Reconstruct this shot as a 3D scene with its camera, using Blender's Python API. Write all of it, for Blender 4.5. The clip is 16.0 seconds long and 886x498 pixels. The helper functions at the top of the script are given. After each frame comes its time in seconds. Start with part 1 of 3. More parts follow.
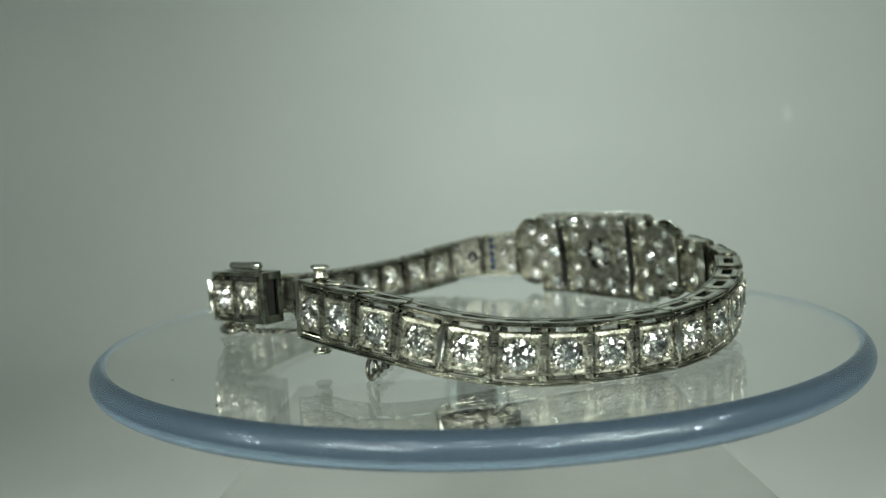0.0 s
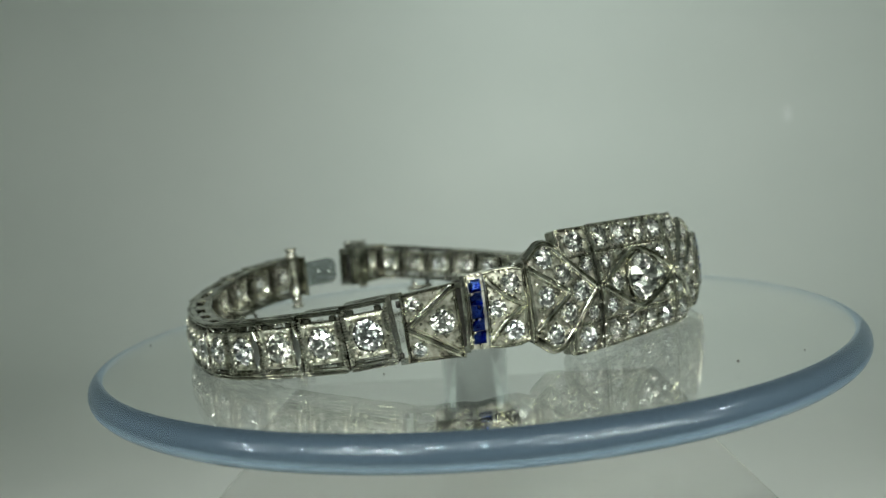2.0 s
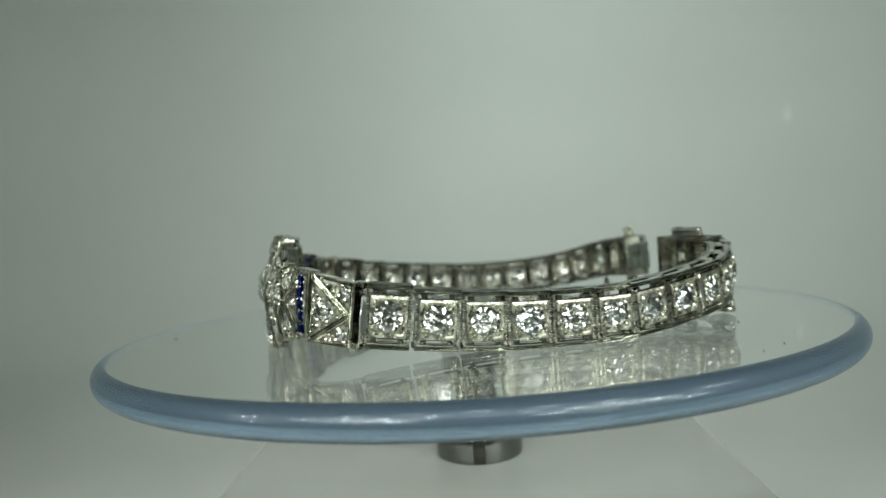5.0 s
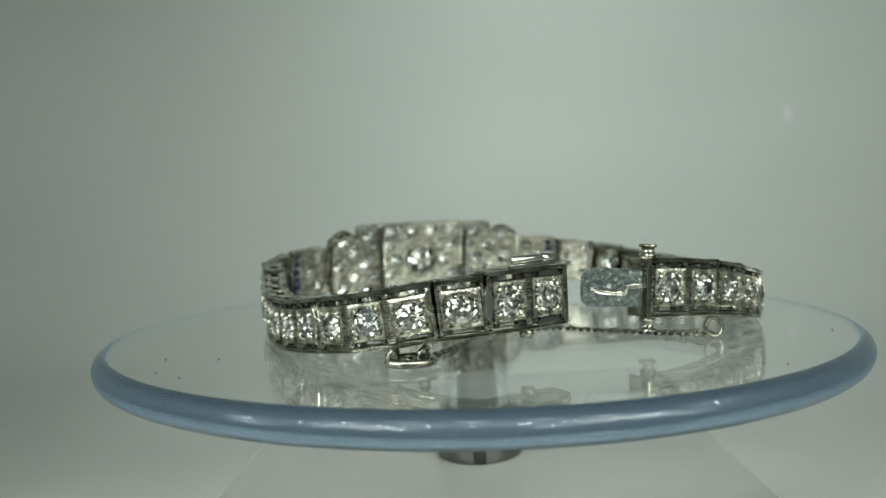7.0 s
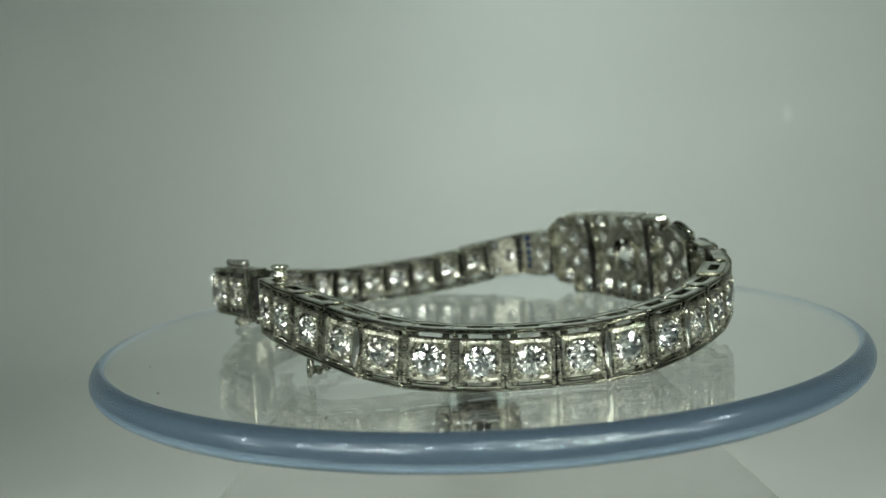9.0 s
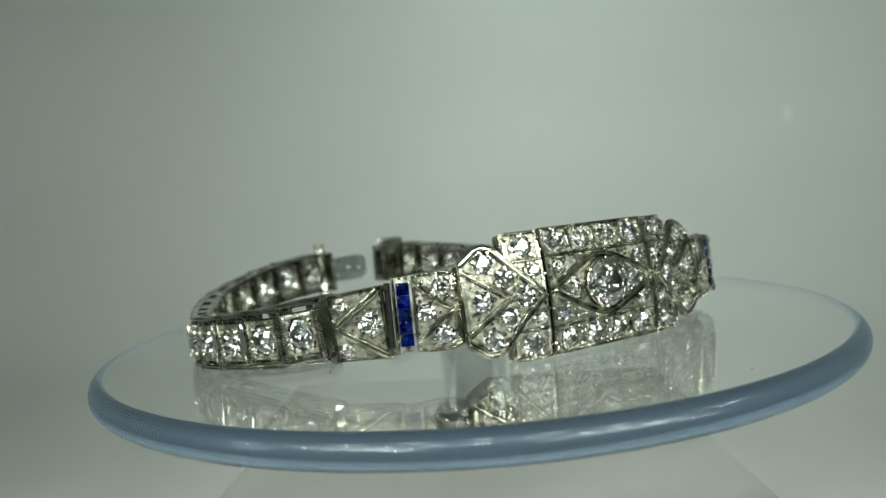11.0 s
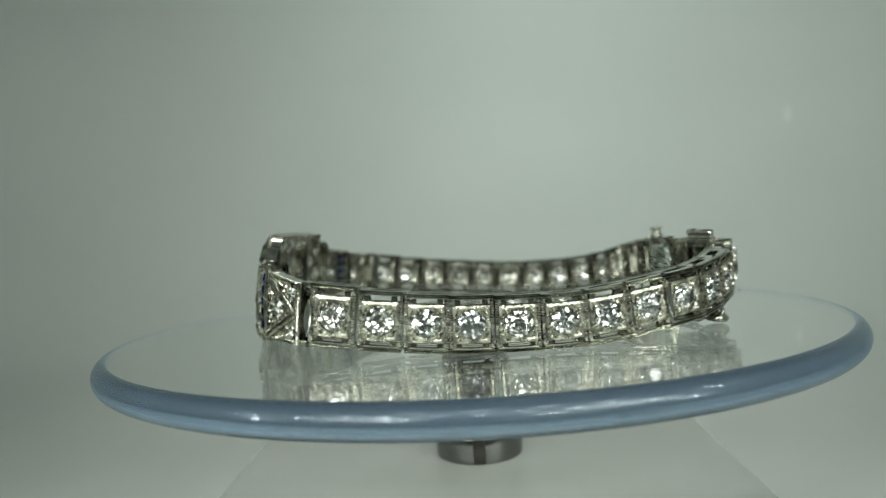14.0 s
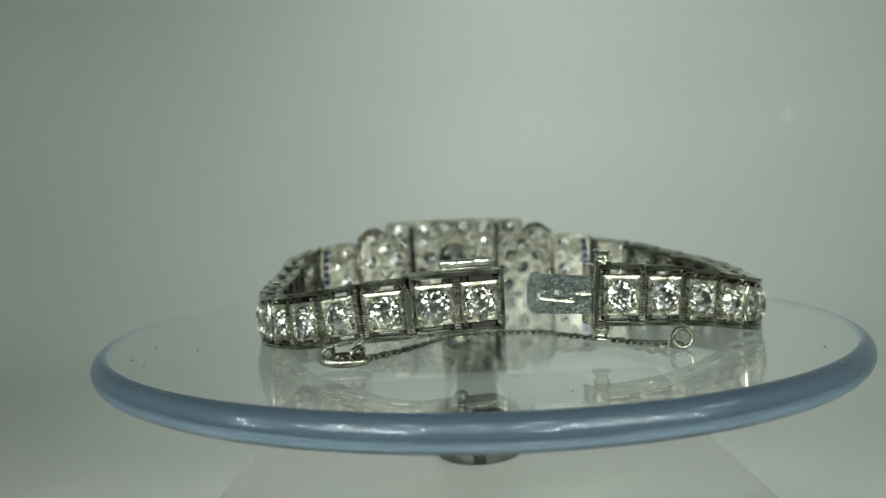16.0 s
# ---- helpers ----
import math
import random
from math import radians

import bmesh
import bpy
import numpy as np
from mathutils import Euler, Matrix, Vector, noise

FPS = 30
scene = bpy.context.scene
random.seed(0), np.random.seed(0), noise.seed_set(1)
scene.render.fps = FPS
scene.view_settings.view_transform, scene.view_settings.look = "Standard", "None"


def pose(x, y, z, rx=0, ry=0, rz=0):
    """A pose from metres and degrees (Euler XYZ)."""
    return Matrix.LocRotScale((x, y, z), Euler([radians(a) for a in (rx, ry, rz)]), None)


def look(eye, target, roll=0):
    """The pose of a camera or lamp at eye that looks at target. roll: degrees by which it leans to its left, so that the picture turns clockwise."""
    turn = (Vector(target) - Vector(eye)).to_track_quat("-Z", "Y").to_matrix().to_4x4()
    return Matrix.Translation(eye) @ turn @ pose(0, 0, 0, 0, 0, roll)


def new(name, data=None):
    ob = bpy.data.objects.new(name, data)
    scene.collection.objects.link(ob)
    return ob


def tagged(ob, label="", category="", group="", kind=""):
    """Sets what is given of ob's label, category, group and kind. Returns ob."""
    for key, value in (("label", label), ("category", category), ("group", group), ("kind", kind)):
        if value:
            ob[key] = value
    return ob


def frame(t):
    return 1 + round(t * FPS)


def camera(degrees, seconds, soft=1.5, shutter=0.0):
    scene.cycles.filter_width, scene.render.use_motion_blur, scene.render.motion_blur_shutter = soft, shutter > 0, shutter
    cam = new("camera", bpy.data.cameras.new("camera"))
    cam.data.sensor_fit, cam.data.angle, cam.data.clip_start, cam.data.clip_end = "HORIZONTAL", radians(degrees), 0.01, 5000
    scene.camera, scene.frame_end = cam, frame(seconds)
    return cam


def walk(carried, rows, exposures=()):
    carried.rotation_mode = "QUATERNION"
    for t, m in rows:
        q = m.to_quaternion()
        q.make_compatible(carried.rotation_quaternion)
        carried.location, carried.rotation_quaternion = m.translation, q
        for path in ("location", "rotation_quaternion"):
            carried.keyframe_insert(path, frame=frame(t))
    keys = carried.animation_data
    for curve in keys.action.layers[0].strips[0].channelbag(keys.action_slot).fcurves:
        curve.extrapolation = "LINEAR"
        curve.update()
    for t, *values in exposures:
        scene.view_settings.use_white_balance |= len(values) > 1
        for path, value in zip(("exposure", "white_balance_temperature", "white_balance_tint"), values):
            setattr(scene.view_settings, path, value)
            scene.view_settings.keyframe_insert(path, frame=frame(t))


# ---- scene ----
# ---------------------------------------------------------------- plan
# One plan unit is the distance from the lens to the turntable's axis.
U = 0.092
LIFT = 0.66 * U            # height of the axis origin over the table
SPIN = -41.38              # degrees a second
TILT_X, TILT_Y, TOP = 0.0234, -0.0149, -0.0315   # slope of the clear disc against its axis, height of its top
DISC_R, DISC_T = 0.4716, 0.0318
DISC_OFF = (-0.0022, 0.0019, 0.0036)              # the disc sits a little off the axis
PLINTH_TOP = -0.21

# ---------------------------------------------------------------- camera
cam = camera(61.54, 16.0, soft=1.4)
EYE = Vector((0, -U, 0.1317 * U + LIFT))
YAW, PITCH = radians(1.922), radians(-3.617)
AHEAD = Vector((-math.sin(YAW) * math.cos(PITCH), math.cos(YAW) * math.cos(PITCH), math.sin(PITCH)))
cam.data.dof.use_dof = True
cam.data.dof.focus_distance = 0.72 * U
cam.data.dof.aperture_fstop = 34.0
walk(cam, [(0, look(EYE, EYE + AHEAD, -3.551)), (16, look(EYE, EYE + AHEAD, -3.551))])

# ---------------------------------------------------------------- world and lights
world = bpy.data.worlds.new("room")
scene.world = world
world.use_nodes = True
world.node_tree.nodes["Background"].inputs["Color"].default_value = (0.75, 0.85, 0.9, 1)
world.node_tree.nodes["Background"].inputs["Strength"].default_value = 0.15


def area(name, x, y, z, tx, ty, tz, sx, sy, watts, color, spread=180):
    data = bpy.data.lights.new(name, "AREA")
    data.shape, data.size, data.size_y, data.energy, data.color = "RECTANGLE", sx * U, sy * U, watts, color
    data.spread = radians(spread)
    ob = new(name, data)
    ob.matrix_world = look((x * U, y * U, z * U + LIFT), (tx * U, ty * U, tz * U + LIFT))
    return ob


area("led_panel", 0.9, -0.6, 3.6, 0.6, 4.4, 1.25, 2.0, 1.2, 0.238, (0.88, 1.0, 0.95), 85)
SOFT = (0.94, 1.0, 0.88)
area("softbox", -1.6, -3.0, 1.35, 0, 0.0, 0, 1.5, 0.9, 0.041, SOFT, 70)
area("softbox", 2.2, -2.8, 1.4, 0.1, 0.0, 0.0, 1.7, 0.9, 0.045, SOFT, 70)
# rows of small unseen lamps over and beside the lens, added for the stones' sparkle
SPOTS = [(-2.0 + 0.5 * i, -2.5 + 0.12 * abs(i - 4), 1.35 + 0.25 * (i % 2)) for i in range(9)]
SPOTS += [(-1.6 + 0.8 * i, -2.0, 2.3 + 0.2 * (i % 2)) for i in range(5)]
SPOTS += [(-2.2, -1.2, 1.2), (2.3, -0.9, 1.6), (-2.4, -1.7, 0.5), (2.3, -1.8, 0.6), (-0.9, -2.6, 0.75), (0.8, -2.6, 0.7)]
for x, y, z in SPOTS:
    area("sparkle_lamp", x, y, z, 0, 0, 0, 0.16, 0.16, 0.0072, (0.93, 1.0, 0.94), 70)


# ---------------------------------------------------------------- materials
def material(name):
    m = bpy.data.materials.new(name)
    m.use_nodes = True
    nt = m.node_tree
    return m, nt, nt.nodes["Principled BSDF"]


def noise_tex(nt, scale, detail=4.0, rough=0.6):
    co = nt.nodes.new("ShaderNodeTexCoord")
    n = nt.nodes.new("ShaderNodeTexNoise")
    n.inputs["Scale"].default_value, n.inputs["Detail"].default_value, n.inputs["Roughness"].default_value = scale, detail, rough
    nt.links.new(co.outputs["Object"], n.inputs["Vector"])
    return n


def ramp(nt, src, a, b, lo=0.35, hi=0.65):
    r = nt.nodes.new("ShaderNodeValToRGB")
    r.color_ramp.elements[0].position, r.color_ramp.elements[1].position = lo, hi
    r.color_ramp.elements[0].color, r.color_ramp.elements[1].color = (*a, 1), (*b, 1)
    nt.links.new(src.outputs["Fac"], r.inputs["Fac"])
    return r


def bump(nt, b, src, strength, dist):
    n = nt.nodes.new("ShaderNodeBump")
    n.inputs["Strength"].default_value, n.inputs["Distance"].default_value = strength, dist
    nt.links.new(src.outputs["Fac"], n.inputs["Height"])
    nt.links.new(n.outputs["Normal"], b.inputs["Normal"])


def metal(name, a, b, r0, r1, scale, bumpy):
    m, nt, p = material(name)
    p.inputs["Metallic"].default_value = 1.0
    n = noise_tex(nt, scale)
    nt.links.new(ramp(nt, n, a, b).outputs["Color"], p.inputs["Base Color"])
    fine = noise_tex(nt, scale * 2.7)
    nt.links.new(ramp(nt, fine, (r0,) * 3, (r1,) * 3).outputs["Color"], p.inputs["Roughness"])
    bump(nt, p, fine, bumpy, 0.00006)
    return m


PLATINUM = metal("platinum", (0.20, 0.20, 0.158), (0.80, 0.795, 0.69), 0.06, 0.2, 620, 0.4)
GRAINED = metal("grained_platinum", (0.14, 0.14, 0.108), (0.565, 0.562, 0.475), 0.26, 0.44, 1300, 0.9)
BRIGHT_CUT = metal("bright_cut_platinum", (0.19, 0.19, 0.148), (0.68, 0.68, 0.58), 0.2, 0.36, 800, 0.8)
DARK_PLATINUM = metal("dark_platinum", (0.14, 0.138, 0.11), (0.46, 0.458, 0.39), 0.14, 0.28, 600, 0.2)
BLACK_METAL = metal("black_metal", (0.025, 0.024, 0.022), (0.08, 0.077, 0.07), 0.3, 0.5, 700, 0.3)
POLISHED = metal("polished_platinum", (0.68, 0.67, 0.62), (0.8, 0.79, 0.74), 0.12, 0.2, 300, 0.05)
TONGUE = metal("scratched_platinum", (0.15, 0.18, 0.175), (0.27, 0.31, 0.30), 0.16, 0.32, 2600, 0.6)
CHROME = metal("chrome", (0.15, 0.155, 0.145), (0.22, 0.225, 0.215), 0.08, 0.14, 200, 0.05)
STEEL = metal("dark_steel", (0.07, 0.075, 0.07), (0.13, 0.135, 0.13), 0.3, 0.45, 300, 0.1)


def glass(name, color, ior, rough=0.0):
    m, nt, p = material(name)
    g = nt.nodes.new("ShaderNodeBsdfGlass")
    g.inputs["Color"].default_value, g.inputs["IOR"].default_value, g.inputs["Roughness"].default_value = (*color, 1), ior, rough
    nt.links.new(g.outputs["BSDF"], nt.nodes["Material Output"].inputs["Surface"])
    return m


DIAMOND = glass("diamond", (0.985, 0.99, 0.975), 2.42)
# stones differ a little in tint, from faintly yellow to faintly blue
nt = DIAMOND.node_tree
info, tint = nt.nodes.new("ShaderNodeObjectInfo"), nt.nodes.new("ShaderNodeValToRGB")
tint.color_ramp.elements[0].color, tint.color_ramp.elements[1].color = (1.0, 0.998, 0.975, 1), (0.985, 0.995, 1.0, 1)
nt.links.new(info.outputs["Random"], tint.inputs["Fac"])
nt.links.new(tint.outputs["Color"], nt.nodes["Glass BSDF"].inputs["Color"])
SAPPHIRE = glass("sapphire", (0.19, 0.34, 0.88), 1.77)
ACRYLIC = glass("clear_acrylic", (0.985, 0.99, 0.985), 1.49)


def painted_edge(name, color, tint, share):
    """Acrylic whose turned edge has its refracted blue put into a scattering base colour."""
    m, nt, p = material(name)
    g = nt.nodes.new("ShaderNodeBsdfGlass")
    g.inputs["Color"].default_value, g.inputs["IOR"].default_value, g.inputs["Roughness"].default_value = (*tint, 1), 1.49, 0.14
    n = noise_tex(nt, 60)
    nt.links.new(ramp(nt, n, tuple(c * 0.9 for c in color), color).outputs["Color"], p.inputs["Base Color"])
    p.inputs["Roughness"].default_value = 0.25
    mix = nt.nodes.new("ShaderNodeMixShader")
    # the painted blue is fullest on the turned part and weakens towards the flat faces
    co, xyz, size, fade = (nt.nodes.new(k) for k in ("ShaderNodeTexCoord", "ShaderNodeSeparateXYZ", "ShaderNodeMath", "ShaderNodeMapRange"))
    size.operation = "ABSOLUTE"
    fade.interpolation_type = "SMOOTHSTEP"
    for key, value in (("From Min", 1.0), ("From Max", 0.45), ("To Min", 0.7 * share), ("To Max", share)):
        fade.inputs[key].default_value = value
    nt.links.new(co.outputs["Normal"], xyz.inputs["Vector"])
    nt.links.new(xyz.outputs["Z"], size.inputs[0])
    nt.links.new(size.outputs[0], fade.inputs["Value"])
    nt.links.new(fade.outputs["Result"], mix.inputs["Fac"])
    nt.links.new(g.outputs["BSDF"], mix.inputs[1])
    nt.links.new(p.outputs["BSDF"], mix.inputs[2])
    nt.links.new(mix.outputs["Shader"], nt.nodes["Material Output"].inputs["Surface"])
    return m


# blue in the colour stands in for what the clear rim refracts
EDGE = painted_edge("refracted_blue_edge", (0.165, 0.245, 0.335), (0.81, 0.89, 0.965), 0.36)
SLEEVE = glass("frosted_sleeve", (0.93, 0.95, 0.95), 1.16, 0.1)


def painted(name, a, b, scale, rough, spec=0.3):
    m, nt, p = material(name)
    n = noise_tex(nt, scale, 6)
    nt.links.new(ramp(nt, n, a, b).outputs["Color"], p.inputs["Base Color"])
    p.inputs["Roughness"].default_value = rough
    p.inputs["Specular IOR Level"].default_value = spec
    bump(nt, p, noise_tex(nt, scale * 30), 0.08, 0.0001)
    return m


BACKDROP = painted("white_vinyl", (0.76, 0.79, 0.75), (0.8, 0.82, 0.78), 6, 0.5)
PLINTH = painted("pale_plastic", (0.21, 0.222, 0.205), (0.24, 0.25, 0.232), 30, 0.35, 0.5)
CLOTH = painted("grey_tent_cloth", (0.42, 0.45, 0.46), (0.5, 0.52, 0.53), 20, 0.9)
DARK = painted("dark_front", (0.05, 0.053, 0.055), (0.08, 0.083, 0.085), 20, 0.9)
# near black, stands in for the shade inside the clasp box
SHADOWED = painted("recess_shade", (0.012, 0.012, 0.011), (0.03, 0.029, 0.026), 300, 0.7)
DUST = painted("dust", (0.1, 0.1, 0.09), (0.2, 0.2, 0.18), 300, 0.9)
GLINT = painted("painted_glint", (0.86, 0.87, 0.85), (0.9, 0.91, 0.89), 60, 0.3)


# ---------------------------------------------------------------- mesh helpers (plan units, scaled on linking)
dome_of = {}     # how strongly the front of a piece is domed from top to bottom


def part(name, bm, mat, parent=None, label="", m=None, smooth=False):
    k = dome_of.get(parent.name, 0.0) if parent and m is None else 0.0
    if k:
        for v in bm.verts:
            v.co.y += k * v.co.z ** 2
    for v in bm.verts:
        v.co *= U
    bmesh.ops.recalc_face_normals(bm, faces=bm.faces)
    me = bpy.data.meshes.new(name)
    bm.to_mesh(me)
    bm.free()
    for x in (mat if isinstance(mat, (list, tuple)) else [mat]):
        me.materials.append(x)
    if smooth:
        for f in me.polygons:
            f.use_smooth = True
    return placed(name, me, parent, label, m)


def placed(name, me, parent=None, label="", m=None):
    ob = new(name, me)
    if parent:
        ob.parent = parent
    if m is not None:
        k = dome_of.get(parent.name, 0.0) if parent else 0.0
        if k:
            z = m.translation.z
            m = Matrix.Translation((0, k * z * z, 0)) @ Matrix.Translation(m.translation) @ Matrix.Rotation(-2 * k * z, 4, "X") @ m.to_3x3().to_4x4()
        ob.matrix_basis = Matrix.Translation(m.translation * U) @ m.to_3x3().to_4x4()
    if label:
        ob["label"] = label
    return ob


def box(bm, x0, x1, y0, y1, z0, z1, c=0.0):
    g = bmesh.ops.create_cube(bm, size=1.0)
    for v in g["verts"]:
        v.co = ((x0 + x1) / 2 + v.co.x * (x1 - x0), (y0 + y1) / 2 + v.co.y * (y1 - y0), (z0 + z1) / 2 + v.co.z * (z1 - z0))
    if c:
        edges = list({e for v in g["verts"] for e in v.link_edges})
        bmesh.ops.bevel(bm, geom=edges, offset=c, segments=1, affect="EDGES")


def octa(bm, x, y, z, r):
    vs = [bm.verts.new((x + a * r, y + b * r, z + c * r)) for a, b, c in ((1, 0, 0), (0, 0, 1), (-1, 0, 0), (0, 0, -1), (0, -1, 0), (0, 1, 0))]
    for i in range(4):
        bm.faces.new((vs[i], vs[(i + 1) % 4], vs[4]))
        bm.faces.new((vs[(i + 1) % 4], vs[i], vs[5]))


def dome(bm, x, y, z, r, n=8):
    """A small bead that faces outward (-y)."""
    rings = []
    for rr, yy in ((1.0, 0.3), (0.92, -0.3), (0.55, -0.8)):
        rings.append([bm.verts.new((x + r * rr * math.cos(2 * math.pi * i / n), y + yy * r, z + r * rr * math.sin(2 * math.pi * i / n))) for i in range(n)])
    for a, b in zip(rings, rings[1:]):
        for i in range(n):
            bm.faces.new((a[i], a[(i + 1) % n], b[(i + 1) % n], b[i]))
    bm.faces.new(rings[-1])


def sweep(bm, pts, w, h, y0):
    """A raised ridge along (x, z) points, from y0 outward by h."""
    rows = []
    for i, (x, z) in enumerate(pts):
        a, b = pts[max(i - 1, 0)], pts[min(i + 1, len(pts) - 1)]
        dx, dz = b[0] - a[0], b[1] - a[1]
        k = math.hypot(dx, dz) or 1
        nx, nz = -dz / k, dx / k
        rows.append([bm.verts.new((x + nx * w * s, y0 - h * t, z + nz * w * s)) for s, t in ((-1, 0), (-0.72, 0.85), (-0.5, 1), (-0.12, 0.5), (0.12, 0.5), (0.5, 1), (0.72, 0.85), (1, 0))])
    for a, b in zip(rows, rows[1:]):
        for i in range(7):
            bm.faces.new((a[i], a[i + 1], b[i + 1], b[i]))
    bm.faces.new(rows[0])
    bm.faces.new(rows[-1][::-1])


def along(pts, step):
    out, left = [], 0.0
    for (x0, z0), (x1, z1) in zip(pts, pts[1:]):
        d = math.hypot(x1 - x0, z1 - z0)
        s = left
        while s < d:
            out.append((x0 + (x1 - x0) * s / d, z0 + (z1 - z0) * s / d))
            s += step
        left = s - d
    return out


def milgrain(bm, pts, y0, r=0.0011):
    for x, z in along(pts, r * 1.9):
        octa(bm, x, y0, z, r)


def curve(a, b, c, n=8):
    """A quadratic arc from a by way of b to c."""
    return [tuple((1 - t) ** 2 * a[k] + 2 * t * (1 - t) * b[k] + t * t * c[k] for k in (0, 1)) for t in (i / n for i in range(n + 1))]


def plate(bm, outline, holes, y0, y1):
    """A flat plate with round holes, between the depths y0 and y1."""
    start = len(bm.faces)
    edges = []
    loops = [outline] + [[(x + r * math.cos(2 * math.pi * i / 14), z + r * math.sin(2 * math.pi * i / 14)) for i in range(14)] for x, z, r in holes]
    for lp in loops:
        vs = [bm.verts.new((x, y0, z)) for x, z in lp]
        edges += [bm.edges.new((vs[i], vs[(i + 1) % len(vs)])) for i in range(len(vs))]
    made = [f for f in bmesh.ops.triangle_fill(bm, edges=edges, use_beauty=True)["geom"] if isinstance(f, bmesh.types.BMFace)]
    ext = bmesh.ops.extrude_face_region(bm, geom=made)
    for v in ext["geom"]:
        if isinstance(v, bmesh.types.BMVert):
            v.co.y = y1


def brilliant(r, deep=0.79):
    bm = bmesh.new()
    def ring(n, rr, y, turn=0.0):
        for i in range(n):
            a = 2 * math.pi * (i + turn) / n
            bm.verts.new((r * rr * math.cos(a), r * y, r * rr * math.sin(a)))
    # table, stars, bezels and upper girdle facets
    ring(8, 0.50, -0.36)
    ring(8, 0.755, -0.215, 0.5)
    ring(16, 1.0, -0.03)
    ring(16, 1.0, 0.03)
    # lower halves, mains and the small open culet of an old cut
    ring(8, 0.30, deep * 0.86, 0.5)
    ring(8, 0.07, deep * 1.09)
    bmesh.ops.convex_hull(bm, input=bm.verts)
    return bm


def mesh_of(name, bm, mat, smooth=False):
    ob = part(name, bm, mat, smooth=smooth)
    me = ob.data
    bpy.data.objects.remove(ob)
    return me


def lathe(bm, profile, n=64, mats=None, cx=0.0, cy=0.0):
    rows = []
    for r, z in profile:
        rows.append([bm.verts.new((cx + r * math.cos(2 * math.pi * i / n), cy + r * math.sin(2 * math.pi * i / n), z)) for i in range(n)] if r > 1e-6 else [bm.verts.new((cx, cy, z))])
    for k, (a, b) in enumerate(zip(rows, rows[1:])):
        for i in range(n):
            j = (i + 1) % n
            f = [a[i % len(a)], a[j % len(a)], b[j % len(b)], b[i % len(b)]]
            f = bm.faces.new(list(dict.fromkeys(f)))
            f.smooth = not mats or mats[k] == 1
            if mats:
                f.material_index = mats[k]


def torus(bm, m, r, t, n=20, k=8):
    vs = []
    for i in range(n):
        a = 2 * math.pi * i / n
        vs.append([bm.verts.new(m @ Vector(((r + t * math.cos(2 * math.pi * j / k)) * math.cos(a), (r + t * math.cos(2 * math.pi * j / k)) * math.sin(a), t * math.sin(2 * math.pi * j / k)))) for j in range(k)])
    for i in range(n):
        for j in range(k):
            f = bm.faces.new((vs[i][j], vs[(i + 1) % n][j], vs[(i + 1) % n][(j + 1) % k], vs[i][(j + 1) % k]))
            f.smooth = True


# ---------------------------------------------------------------- the light tent
def sweep_backdrop():
    """Table and backdrop in one curved sheet, with rounded corners."""
    bm = bmesh.new()
    z0 = -LIFT / U
    prof = [(0.0, z0), (2.6, z0)] + [(2.6 + 1.6 * math.sin(a), z0 + 1.6 - 1.6 * math.cos(a)) for a in np.linspace(0.15, math.pi / 2, 12)] + [(4.2, 4.2)]
    rows = []
    for r, z in prof:
        row = []
        for i in range(65):
            a = 2 * math.pi * i / 64
            c, s = math.cos(a), math.sin(a)
            k = (abs(c) ** 4 + abs(s) ** 4) ** -0.25
            row.append(bm.verts.new((r * c * k * 0.95, r * s * k + 0.4, z)))
        rows.append(row)
    for a, b in zip(rows, rows[1:]):
        for i in range(64):
            # the front is left open behind the lens
            mid = (a[i].co + a[i + 1].co + b[i].co + b[i + 1].co) / 4
            if mid.y < -2.4 and mid.z > z0 + 0.8 and abs(mid.x) < 2.6:
                continue
            if (a[i].co - a[i + 1].co).length < 1e-6:
                f = bm.faces.new((a[i], b[i + 1], b[i]))
            else:
                f = bm.faces.new((a[i], a[i + 1], b[i + 1], b[i]))
            f.smooth = True
    bmesh.ops.remove_doubles(bm, verts=bm.verts, dist=1e-5)
    ob = part("backdrop", bm, BACKDROP, m=Matrix.Translation((0, 0, LIFT / U)))
    return tagged(ob, "seamless pale grey-white vinyl sweep of a light tent", "backdrop", kind="structure")


backdrop = sweep_backdrop()

bm = bmesh.new()
box(bm, -4.4, 4.4, -4.2, 5.0, 4.2, 4.3)
tagged(part("ceiling", bm, CLOTH, m=Matrix.Translation((0, 0, LIFT / U))), "plain grey cloth top of the light tent", "ceiling", kind="structure")
# unseen dark wall, added so stones and metal have something dark to reflect
bm = bmesh.new()
box(bm, -4.4, 4.4, -4.5, -4.3, -0.66, 4.3)
tagged(part("wall_front", bm, DARK, m=Matrix.Translation((0, 0, LIFT / U))), "unseen dark wall added behind the lens for dark reflections", "wall", kind="structure")

# a paler patch paints a small bright spot of light on the sheet
bm = bmesh.new()
lathe(bm, [(0, -0.012), (0.018, -0.011), (0.03, -0.004), (0.034, 0.0)], 20)
glint_patch = part("glint_patch", bm, GLINT, backdrop, "small pale patch painting a bright spot of light on the vinyl", m=Matrix.Translation((1.79, 3.17, 0.5)) @ Matrix.Rotation(radians(90), 4, "X") @ Matrix.Diagonal((0.6, 1.3, 1, 1)))


